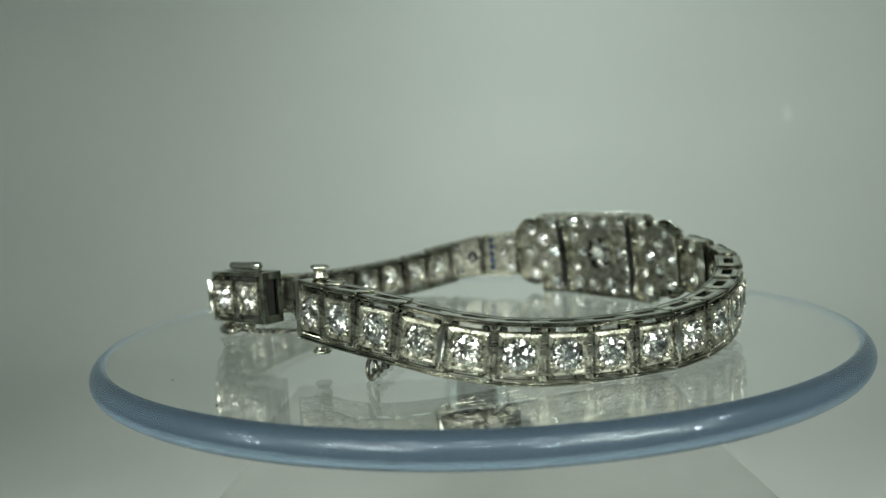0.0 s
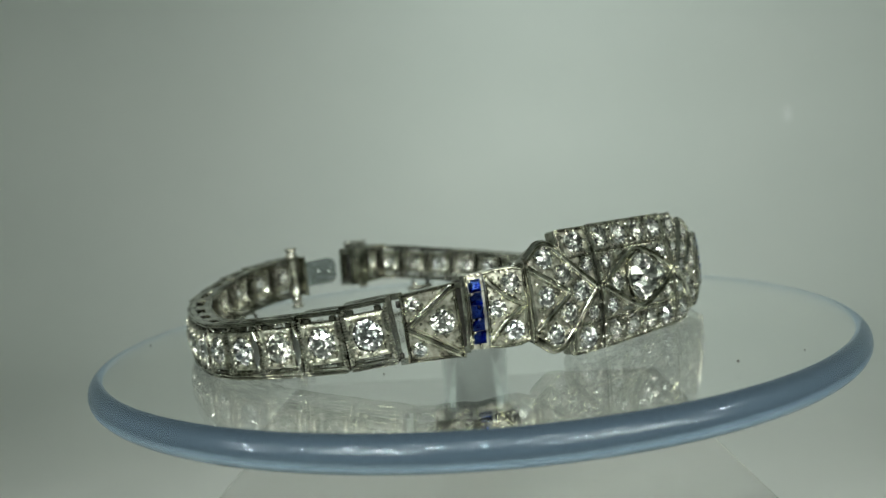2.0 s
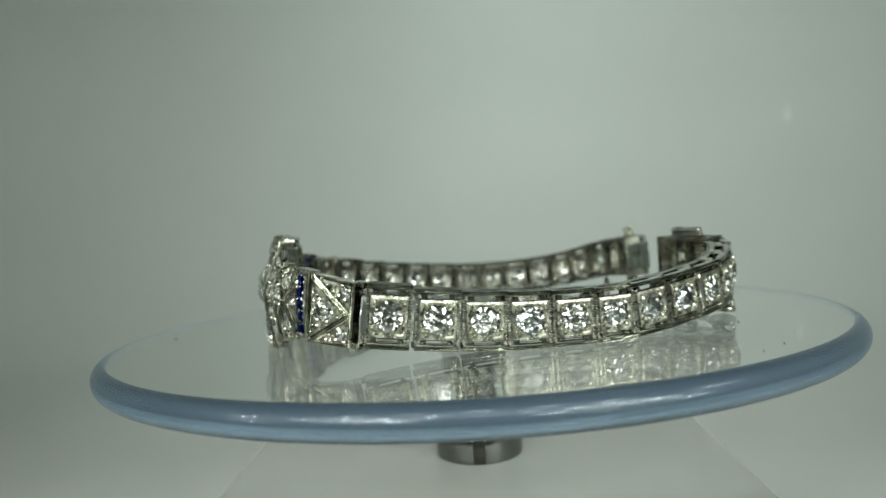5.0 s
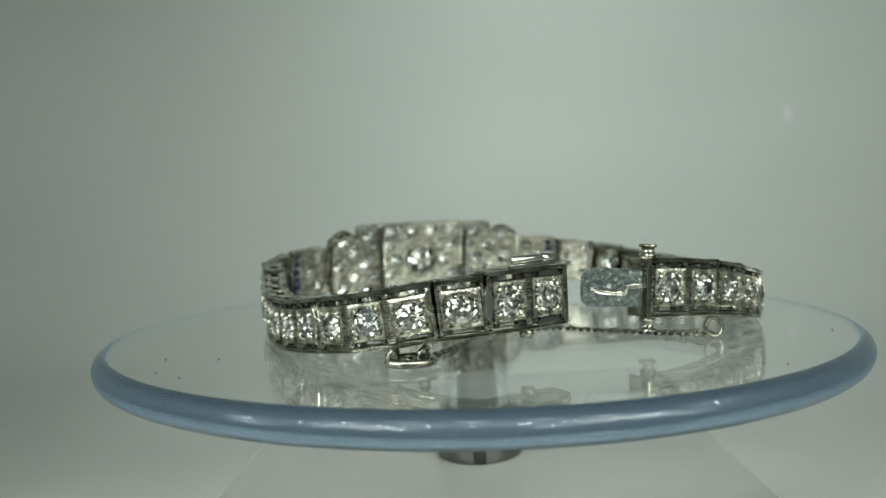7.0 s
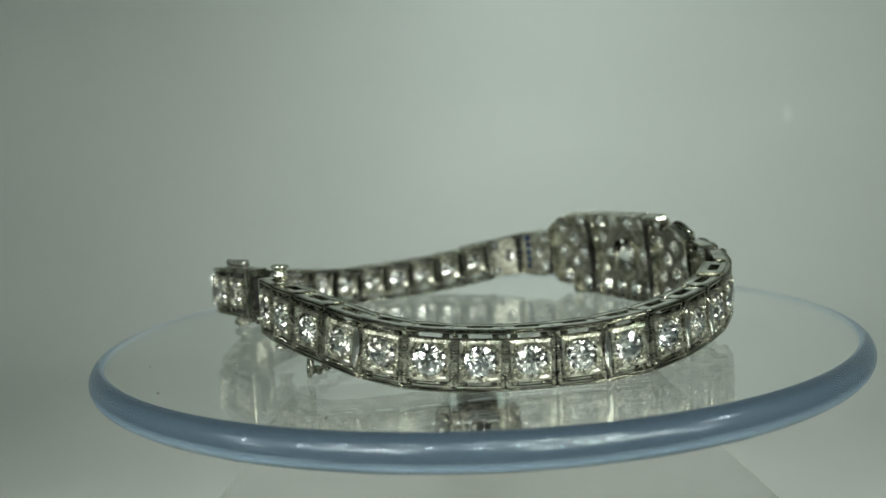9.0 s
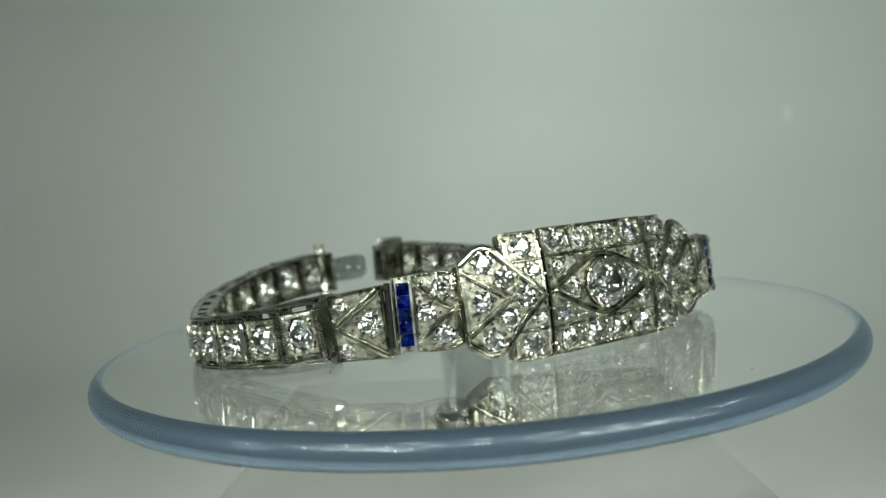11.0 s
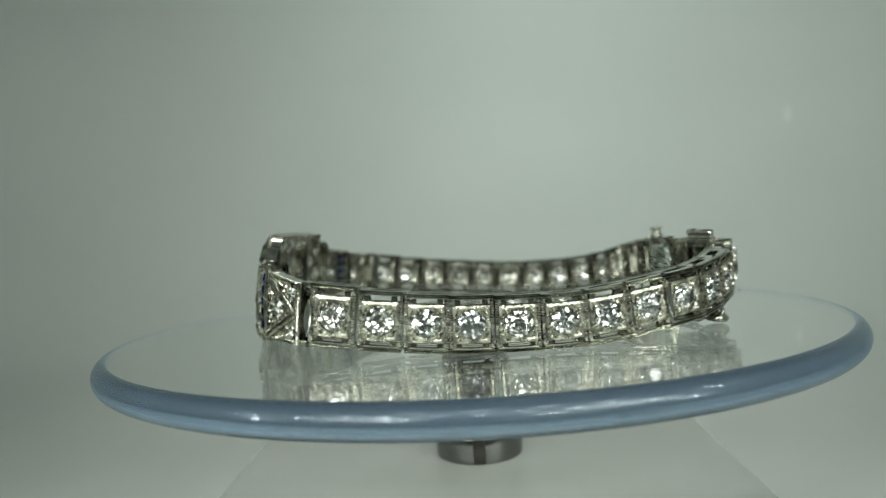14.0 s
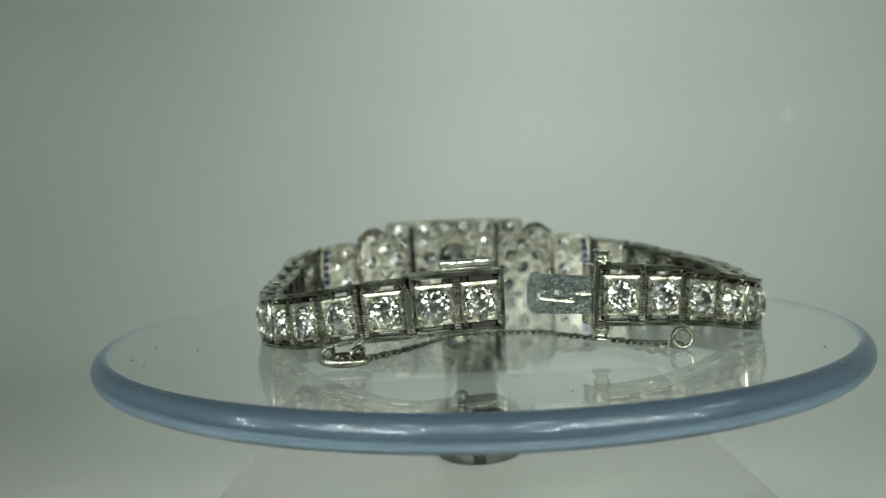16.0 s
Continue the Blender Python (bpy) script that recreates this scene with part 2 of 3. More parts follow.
# ---------------------------------------------------------------- turntable
def turntable():
    bm = bmesh.new()
    box(bm, -0.325, 0.325, -0.33, 0.33, -LIFT / U, PLINTH_TOP, 0.006)
    base = part("turntable", bm, PLINTH, m=Matrix.Translation((0, 0, LIFT / U)))
    tagged(base, "square pale grey plastic turntable housing under a clear disc", "turntable")
    bm = bmesh.new()
    lathe(bm, [(0, PLINTH_TOP), (0.058, PLINTH_TOP), (0.0585, PLINTH_TOP + 0.003), (0.0585, PLINTH_TOP + 0.030), (0.0565, PLINTH_TOP + 0.036), (0.052, PLINTH_TOP + 0.04), (0, PLINTH_TOP + 0.04)], 64)
    hub = part("hub", bm, CHROME, base, "polished dark chrome hub ring")
    # narrow black box standing slightly proud of the hub's front
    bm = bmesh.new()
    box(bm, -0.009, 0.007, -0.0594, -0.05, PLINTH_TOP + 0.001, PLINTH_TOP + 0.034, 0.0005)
    part("dark_insert", bm, BLACK_METAL, hub, "black strip on the front of the hub")
    bm = bmesh.new()
    z1 = -0.09
    lathe(bm, [(0, PLINTH_TOP + 0.04), (0.0275, PLINTH_TOP + 0.04), (0.0275, z1 - 0.002), (0.0255, z1), (0, z1)], 48)
    part("shaft", bm, STEEL, base, "dark steel drive shaft")
    bm = bmesh.new()
    zt = TOP - DISC_T - 0.012
    lathe(bm, [(0.036, PLINTH_TOP + 0.041), (0.044, PLINTH_TOP + 0.041), (0.044, zt), (0.036, zt), (0.036, PLINTH_TOP + 0.041)], 48)
    part("sleeve", bm, SLEEVE, base, "clear plastic sleeve round the shaft")
    return base


turntable()


def disc():
    bm = bmesh.new()
    r, t = DISC_R, DISC_T / 2
    edge = [(r - t + t * math.cos(a), -t + t * math.sin(a)) for a in np.linspace(math.pi / 2, -math.pi / 2, 13)]
    prof = [(0, 0), (0.2, 0)] + edge + [(0.2, -2 * t), (0, -2 * t)]
    mats = [0, 0] + [1] * 12 + [0, 0]
    lathe(bm, prof, 160, mats)
    for v in bm.verts:
        v.co += Vector(DISC_OFF)
    ob = part("turntable_disc", bm, [ACRYLIC, EDGE])
    ob.visible_shadow = False
    rnd = random.Random(5)
    for i in range(14):
        a, q = rnd.uniform(0, 6.28), DISC_R * math.sqrt(rnd.uniform(0.2, 0.9))
        sp = bmesh.new()
        dome(sp, 0, 0, 0, rnd.uniform(0.0008, 0.0016), 5)
        part("speck", sp, DUST, ob, "dark speck of dust", Matrix.Translation((q * math.cos(a), q * math.sin(a), 0.0004 + DISC_OFF[2])) @ Matrix.Rotation(radians(-90), 4, "X"))
    return tagged(ob, "clear round acrylic disc with refracted blue painted into its rounded edge", "disc")


plate_disc = disc()


# ---------------------------------------------------------------- bracelet
bracelet = new("bracelet")
tagged(bracelet, "open platinum link bracelet set with diamonds and sapphires", "bracelet")

H = 0.0585       # height of a small link
D = 0.026        # depth of a link
STONE = 0.0144

# joints of the small links at their lower outer edge: x, y, height over the disc
SIDE_A = [(-0.3346, 0.0262, 0.0263), (-0.3337, 0.074, 0.0195), (-0.3255, 0.1227, 0.0149), (-0.3121, 0.1691, 0.0105), (-0.2906, 0.2112, 0.0061),
          (-0.2596, 0.2484, 0.0024), (-0.2222, 0.2797, 0.0010), (-0.184, 0.3067, 0.0016), (-0.1451, 0.3303, 0.0046), (-0.1024, 0.3473, 0.0091),
          (-0.0557, 0.3502, 0.0162), (-0.0126, 0.344, 0.0244), (0.0302, 0.3321, 0.0304), (0.0704, 0.3134, 0.0336), (0.1083, 0.2892, 0.0357)]
SIDE_B = [(0.1092, -0.2889, 0.0193), (0.1406, -0.2521, 0.0127), (0.1727, -0.2135, 0.0075), (0.2032, -0.1791, 0.0044), (0.232, -0.1423, 0.0030),
          (0.2583, -0.1032, 0.0025), (0.2811, -0.0618, 0.0035), (0.2983, -0.0182, 0.0077), (0.3113, 0.0264, 0.0132), (0.3173, 0.0719, 0.0184),
          (0.3085, 0.1181, 0.0247), (0.2921, 0.1597, 0.0318), (0.2662, 0.1991, 0.0362), (0.2284, 0.2258, 0.0375), (0.1827, 0.2325, 0.0374)]


def seat(a, b, lean=0.0):
    """The place of a piece whose lower outer edge runs from a to b: x along it, -y outward."""
    a, b = Vector(a), Vector(b)
    x = (b - a).normalized()
    y = Vector((0, 0, 1)).cross(x).normalized()
    z = x.cross(y)
    m = Matrix((x, y, z)).transposed().to_4x4()
    m.translation = (a + b) / 2
    return m @ Matrix.Rotation(-lean, 4, "X")


def square(a, n=4):
    pts = []
    for (x0, z0), (x1, z1) in zip([(1, -1), (1, 1), (-1, 1), (-1, -1)], [(1, 1), (-1, 1), (-1, -1), (1, -1)]):
        pts += [(a * (x0 + (x1 - x0) * i / n), a * (z0 + (z1 - z0) * i / n)) for i in range(n)]
    return pts


def setting_mesh(a=0.0186, r=STONE):
    """A square collet, hollowed to the round seat of the stone, with four corner grains."""
    bm = bmesh.new()
    outer, lip = square(a), square(a * 0.88)
    circ = []
    for x, z in outer:
        k = math.hypot(x, z)
        circ.append((x / k * r * 0.97, z / k * r * 0.97))
    levels = [(outer, 0.012), (outer, -0.0015), (lip, -0.002), (circ, 0.0012), (circ, 0.004), (outer, 0.012)]
    rows = [[bm.verts.new((x, y, z)) for x, z in pts] for pts, y in levels[:-1]]
    rows.append(rows[0])
    for p, q in zip(rows, rows[1:]):
        for i in range(16):
            bm.faces.new((p[i], p[(i + 1) % 16], q[(i + 1) % 16], q[i]))
    for sx in (-1, 1):
        for sz in (-1, 1):
            dome(bm, sx * r * 0.8, -0.0022, sz * r * 0.8, 0.0027)
            dome(bm, sx * r * 0.95, -0.0014, sz * r * 0.55, 0.0014)
            dome(bm, sx * r * 0.55, -0.0014, sz * r * 0.95, 0.0014)
    return mesh_of("setting", bm, BRIGHT_CUT)


def slotted(bm, x0, x1, y0, y1, z0, z1, slots, c=0.0007):
    """A rail with chamfered edges, pierced from above by slots given as (x0, x1)."""
    my = (y0 + y1) / 2
    sw = (y1 - y0) * 0.22
    xs = [x0] + [v for q in slots for v in q] + [x1]
    box(bm, x0, x1, y0, my - sw, z0, z1, c)
    box(bm, x0, x1, my + sw, y1, z0, z1, c)
    for a, b in zip(xs[::2], xs[1::2]):
        box(bm, a, b, my - sw - c, my + sw + c, z0 + 0.0005, z1 - 0.0005)


def rail_mesh(w, slots, d=D):
    bm = bmesh.new()
    slotted(bm, -w / 2, w / 2, 0.0016, d - 0.0016, 0.0002, 0.0040, slots, 0.0006)
    # two thin ridges along the face and the back, with a groove between them
    for y0, y1 in ((-0.0008, 0.0012), (d - 0.0012, d + 0.0008)):
        box(bm, -w / 2, w / 2, y0, y1, -0.0001, 0.0015, 0.0006)
        box(bm, -w / 2, w / 2, y0, y1, 0.0028, 0.0044, 0.0006)
    # knurled line beside the rail
    box(bm, -w / 2 + 0.001, w / 2 - 0.001, 0.0022, 0.006, 0.0053, 0.0064, 0.0002)
    milgrain(bm, [(-w / 2 + 0.002, 0.0058), (w / 2 - 0.002, 0.0058)], 0.0018, 0.0011)
    return mesh_of("rail", bm, PLATINUM)


def bar_mesh(w, y0, y1, z0, z1):
    bm = bmesh.new()
    box(bm, -w / 2, w / 2, y0, y1, z0, z1, 0.0006)
    # the darker metal puts the shade round the settings into the bars
    return mesh_of("bar", bm, DARK_PLATINUM)


LINK_W = 0.0453
RAIL = rail_mesh(LINK_W, [(-0.0115, 0.0115)])
SIDE_BAR = bar_mesh(0.0024, 0.0030, D - 0.002, 0.004, H - 0.004)
CROSS_BAR = bar_mesh(LINK_W - 0.002, 0.001, 0.007, -0.0012, 0.0012)
BLOCK = bar_mesh(0.0056, 0.0018, 0.008, -0.0028, 0.0028)
CHEEK = bar_mesh(0.0036, 0.0065, 0.012, 0.012, H - 0.012)


def link_frame(link, w, rail, bars):
    """Pierced rails above and below, upright bars at the ends and the small blocks that carry the setting."""
    placed("rail", rail, link)
    placed("rail", rail, link, "", Matrix.Translation((0, D if rail is RAIL else 0.028, H)) @ Matrix.Rotation(math.pi, 4, "X"))
    for x in bars:
        placed("side_bar", SIDE_BAR, link, "", Matrix.Translation((x, 0, 0)))


def grain_mesh(n=0.046):
    bm = bmesh.new()
    for x, z in along([(0, -n / 2), (0, n / 2)], 0.0026):
        box(bm, x - 0.0014, x + 0.0014, 0.0000, 0.004, z - 0.0008, z + 0.0008)
    return mesh_of("milgrain", bm, BRIGHT_CUT)


SETTING, GRAIN = setting_mesh(), grain_mesh()
GEM = mesh_of("diamond", brilliant(STONE), DIAMOND)


def gem_in(parent, m, r):
    """A loose diamond with its setting grains, on a plate."""
    me = gem_sizes.get(round(r, 4))
    if me is None:
        me = gem_sizes[round(r, 4)] = mesh_of("diamond", brilliant(r), DIAMOND)
    return placed("diamond", me, parent, "bright round brilliant diamond", m)


gem_sizes = {}


def stone_unit(link, x):
    z = H / 2
    at = Matrix.Translation((x, 0, z))
    placed("setting", SETTING, link, "", at)
    turn = Matrix.Rotation(random.uniform(0, 0.8), 4, "Y") @ Matrix.Rotation(random.uniform(-0.05, 0.05), 4, "X") @ Matrix.Rotation(random.uniform(-0.05, 0.05), 4, "Z")
    placed("diamond", GEM, link, "bright round brilliant diamond", at @ Matrix.Translation((0, -0.0005, 0)) @ turn)
    for z1 in (0.0106, H - 0.0106):
        placed("cross_bar", CROSS_BAR, link, "", Matrix.Translation((x, 0, z1)))
    for s in (-1, 1):
        placed("cheek", CHEEK, link, "", Matrix.Translation((x + s * (LINK_W / 2 - 0.0042), 0, 0)))
        for z1 in (0.0082, H - 0.0082):
            placed("block", BLOCK, link, "", Matrix.Translation((x + s * 0.0135, 0, z1)))
        tagged(placed("milgrain", GRAIN, link, "", at @ Matrix.Translation((s * 0.0209, 0.0, 0))), kind="stuff")


def small_link(a, b, tall):
    link = new("link")
    link.parent = bracelet
    m = seat(a, b)
    link.matrix_basis = Matrix.Translation(m.translation * U) @ m.to_3x3().to_4x4() @ Matrix.Diagonal((1, 1, tall, 1))
    link_frame(link, LINK_W, RAIL, (-LINK_W / 2 + 0.0016, LINK_W / 2 - 0.0016))
    stone_unit(link, 0.0)
    return link


# the links grow a little taller towards the ornamental front
for i, (a, b) in enumerate(zip(SIDE_A[1:], SIDE_A)):
    small_link(a, b, np.interp(i, [0, 1, 2, 5, 10, 12, 13], [1.07, 1.03, 1.0, 0.97, 0.96, 1.01, 1.03]))
for i, (a, b) in enumerate(zip(SIDE_B[:12], SIDE_B[1:13])):
    small_link(a, b, np.interp(i, [0, 1, 2, 3, 5, 11], [1.10, 1.05, 1.02, 1.0, 0.96, 0.95]))


# hinge knuckles, coloured black for the joints' shade, and thin leaf-shaped plates between links
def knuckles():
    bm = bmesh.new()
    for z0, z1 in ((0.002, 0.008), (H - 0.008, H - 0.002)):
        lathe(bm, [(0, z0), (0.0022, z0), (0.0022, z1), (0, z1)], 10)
    return mesh_of("hinge", bm, BLACK_METAL)


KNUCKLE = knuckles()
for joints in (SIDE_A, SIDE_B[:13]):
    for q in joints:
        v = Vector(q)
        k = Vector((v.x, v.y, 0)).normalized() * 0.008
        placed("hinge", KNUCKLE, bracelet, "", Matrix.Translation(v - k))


# polished almond-shaped plates stand in for bright openings at some of the joints
def almond():
    bm = bmesh.new()
    h = 0.0195
    side = [(0.0038 * (1 - (i / 6 - 1) ** 2), h * (i / 6 - 1)) for i in range(13)]
    out = side + [(-x, z) for x, z in side[-2:0:-1]]
    rows = [[bm.verts.new((x * k, y, z)) for x, z in out] for k, y in ((1, 0.004), (1, -0.001), (0.5, -0.0022))]
    for a, b in zip(rows, rows[1:]):
        for i in range(len(out)):
            bm.faces.new((a[i], a[(i + 1) % len(out)], b[(i + 1) % len(out)], b[i]))
    bm.faces.new(rows[-1])
    bm.faces.new(rows[0][::-1])
    return mesh_of("almond_plate", bm, POLISHED)


ALMOND_PLATE = almond()
for joints, turned, picks in ((SIDE_A, -1, (2, 3, 5, 10)), (SIDE_B, 1, (0, 8, 12))):
    for i in picks:
        a, b = (Vector(joints[max(0, min(len(joints) - 1, i + d * turned))]) for d in (-1, 1))
        m = seat(a, b)
        m.translation = Vector(joints[i])
        placed("almond_plate", ALMOND_PLATE, bracelet, "polished almond-shaped plate standing in for a bright opening", m @ Matrix.Translation((0, -0.0025, H / 2)))


# ---- clasp box with two stones, its catch bar and button
def clasp_box():
    a, b = SIDE_B[12], SIDE_B[14]
    m = seat(a, b)
    L = (Vector(b) - Vector(a)).length
    bm = bmesh.new()
    c = 0.0008
    x0, x1 = -L / 2, L / 2
    dd = 0.028
    box(bm, 0.012, x1 - 0.002, dd - 0.004, dd - 0.001, 0.004, H - 0.004, 0.0005)
    # flared frame of the open end
    for z0, z1 in ((0.0, 0.009), (H - 0.009, H)):
        box(bm, x1 - 0.001, x1 + 0.004, 0.0, dd, z0, z1, c)
    for y0 in (0.0, dd - 0.006):
        box(bm, x1 - 0.001, x1 + 0.004, y0, y0 + 0.006, 0.008, H - 0.008, c)
    link = part("clasp_box", bm, PLATINUM, bracelet, "open platinum clasp box with two diamonds", m)
    link_frame(link, L, rail_mesh(L, [(x0 + 0.012, -0.006), (0.006, x1 - 0.012)], dd), (x0 + 0.0018, 0.0))
    # a near-black block paints the shade of the hollow end
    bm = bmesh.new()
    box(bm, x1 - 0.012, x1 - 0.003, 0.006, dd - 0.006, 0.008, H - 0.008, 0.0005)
    part("mouth_shade", bm, SHADOWED, link, "dark block standing in for the shade in the clasp box's mouth")
    for x in (-L / 4, L / 4):
        stone_unit(link, x)
    bm = bmesh.new()
    for xa, xb, r in ((-0.014, 0.0375, 0.0042), (0.0205, 0.0395, 0.0048)):
        n = 10
        rows = [[bm.verts.new((x, 0.007 + k * r * math.cos(2 * math.pi * i / n), H + 0.0072 + k * r * math.sin(2 * math.pi * i / n))) for i in range(n)]
                for x, k in ((xa, 0.55), (xa + 0.002, 1), (xb - 0.002, 1), (xb, 0.55))]
        for p, q in zip(rows, rows[1:]):
            for i in range(n):
                bm.faces.new((p[i], p[(i + 1) % n], q[(i + 1) % n], q[i])).smooth = True
        bm.faces.new(rows[0])
        bm.faces.new(rows[-1])
    box(bm, -0.016, 0.0385, 0.0035, 0.0105, H + 0.0003, H + 0.0030, 0.0006)
    part("catch_bar", bm, POLISHED, link, "polished safety catch bar")
    bm = bmesh.new()
    lathe(bm, [(0, -0.009), (0.006, -0.009), (0.0075, -0.006), (0.0075, -0.003), (0.005, 0.001), (0, 0.001)], 16, cx=0.005, cy=0.012)
    part("button", bm, PLATINUM, link)
    # dark inserts paint the shaded openings above and below the two settings
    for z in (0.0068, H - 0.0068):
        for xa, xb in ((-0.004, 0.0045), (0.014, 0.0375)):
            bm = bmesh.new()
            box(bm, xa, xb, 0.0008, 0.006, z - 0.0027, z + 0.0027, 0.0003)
            part("dark_insert", bm, SHADOWED, link, "dark insert painting the shade of an opening in the clasp box")
    return m, L


clasp_box()


# ---- tongue, end plate and post
def tongue():
    m = seat(SIDE_A[14], SIDE_A[13])
    w = 0.0467
    bm = bmesh.new()
    box(bm, -w / 2 - 0.004, -w / 2 + 0.001, -0.0005, D + 0.008, -0.001, H + 0.001, 0.0008)
    part("end_plate", bm, PLATINUM, bracelet, "", m)
    bm = bmesh.new()
    z0, z1 = 0.0100, 0.0492
    x1, L = -w / 2 - 0.003, 0.063
    out = [(x1, z0 + 0.001), (x1 - 0.028, z0)]
    out += [(x1 - L + 0.011 - 0.011 * math.sin(a), z0 + 0.011 - 0.011 * math.cos(a)) for a in np.linspace(0, math.pi / 2, 7)]
    out += [(x1 - L + 0.011 - 0.011 * math.cos(a), z1 - 0.011 + 0.011 * math.sin(a)) for a in np.linspace(0, math.pi / 2, 7)]
    out += [(x1 - 0.028, z1), (x1, z1 - 0.001)]
    plate(bm, out, [(x1 - 0.034, 0.0312, 0.0026), (x1 - L + 0.012, 0.028, 0.002)], 0.008, 0.0115)
    bent = m @ Matrix.Translation((x1, 0.01, 0)) @ Matrix.Rotation(radians(-20), 4, "Z") @ Matrix.Translation((-x1, -0.01, 0))
    blade = part("tongue", bm, TONGUE, bracelet, "scratched grey spring tongue of the clasp", bent)
    bm = bmesh.new()
    sweep(bm, [(x1 - L + 0.013, 0.0262), (x1 - 0.032, 0.0238), (x1 - 0.018, 0.0235), (x1 - 0.0155, 0.031), (x1 - 0.001, 0.0315)], 0.003, 0.0012, 0.0081)
    part("slot_edge", bm, PLATINUM, blade, "bright bent slot edge")
    bm = bmesh.new()
    x, y = -w / 2 + 0.011, 0.020
    lathe(bm, [(0, -0.0165), (0.0085, -0.0165), (0.0095, -0.0155), (0.0085, -0.0135), (0.0062, -0.012), (0.0062, -0.007), (0.0082, -0.006), (0.0082, -0.003), (0.0066, -0.001), (0.0066, H + 0.001),
               (0.0085, H + 0.003), (0.0085, H + 0.0055), (0.0064, H + 0.0065), (0.0064, H + 0.0115), (0.0090, H + 0.0125), (0.0098, H + 0.0142), (0.0085, H + 0.0155), (0, H + 0.0155)], 20, cx=x, cy=y)
    part("post", bm, PLATINUM, bracelet, "upright post with flared ends", m)


tongue()


# ---- safety chain, jump ring and spring ring
def chain():
    pts = [(0.285, 0.118, 0.012), (0.262, 0.118, 0.007), (0.222, 0.111, 0.005), (0.175, 0.1, 0.004), (0.12, 0.083, 0.004), (0.088, 0.09, 0.004), (0.055, 0.115, 0.004),
           (0.032, 0.15, 0.004), (0.03, 0.19, 0.004), (0.022, 0.245, 0.004), (0.022, 0.29, 0.006), (0.018, 0.314, 0.008), (0.0155, 0.326, 0.0062)]
    path = []
    for i in range(len(pts) - 1):
        p0, p1, p2, p3 = (Vector(pts[max(0, min(len(pts) - 1, k))]) for k in (i - 1, i, i + 1, i + 2))
        for s in range(12):
            t = s / 12
            path.append(0.5 * (2 * p1 + (p2 - p0) * t + (2 * p0 - 5 * p1 + 4 * p2 - p3) * t * t + (3 * p1 - p0 - 3 * p2 + p3) * t ** 3))
    bm = bmesh.new()
    torus(bm, Matrix.Diagonal((1.35, 1, 1, 1)), 0.0042, 0.0016, 10, 5)
    me = mesh_of("chain_link", bm, DARK_PLATINUM)
    holder = new("safety_chain")
    holder.parent = bracelet
    holder["label"] = "fine platinum safety chain lying on the disc"
    step, need, k = 0.0088, 0.0, 0
    for p, q in zip(path, path[1:]):
        d = (q - p).length
        while need < d:
            at = p + (q - p) * (need / d)
            x = (q - p).normalized()
            y = Vector((0, 0, 1)).cross(x).normalized()
            m = Matrix((x, y, x.cross(y))).transposed().to_4x4()
            m.translation = at
            placed("chain_link", me, holder, "", m @ Matrix.Rotation(radians(35 + 90 * (k % 2)), 4, "X"))
            need += step
            k += 1
        need -= d
    bm = bmesh.new()
    torus(bm, Matrix.Translation((0.0165, 0.3245, 0.0155)) @ Matrix.Rotation(radians(136), 4, "Z") @ Matrix.Rotation(radians(82), 4, "X"), 0.0098, 0.0023, 24, 8)
    part("jump_ring", bm, DARK_PLATINUM, bracelet)
    bm = bmesh.new()
    m = Matrix.Translation((0.291, 0.125, 0.0115)) @ Matrix.Rotation(radians(136), 4, "Z") @ Matrix.Rotation(radians(8), 4, "X") @ Matrix.Diagonal((1.5, 0.85, 1, 1))
    torus(bm, m, 0.0128, 0.0044, 28, 8)
    ring = part("spring_ring", bm, DARK_PLATINUM, bracelet, "bright oval spring ring")
    bm = bmesh.new()
    for dx in (-0.017, 0.012):
        torus(bm, Matrix.Translation((0.291 - dx * 0.73, 0.125 + dx * 0.69, 0.018)) @ Matrix.Rotation(radians(70), 4, "X"), 0.0065, 0.0024, 16, 6)
    part("ring_eye", bm, DARK_PLATINUM, ring)


chain()


# ---------------------------------------------------------------- ornamental front
def blank(name, label, a, b, lean, domed=0.0):
    ob = new(name)
    dome_of[ob.name] = domed
    ob.parent = bracelet
    m = seat(a, b, lean)
    ob.matrix_basis = Matrix.Translation(m.translation * U) @ m.to_3x3().to_4x4()
    ob["label"] = label
    return ob


def inside(x, z, outline):
    hit = False
    for (x0, z0), (x1, z1) in zip(outline, outline[1:] + outline[:1]):
        if (z0 > z) != (z1 > z) and x < x0 + (z - z0) / (z1 - z0) * (x1 - x0):
            hit = not hit
    return hit


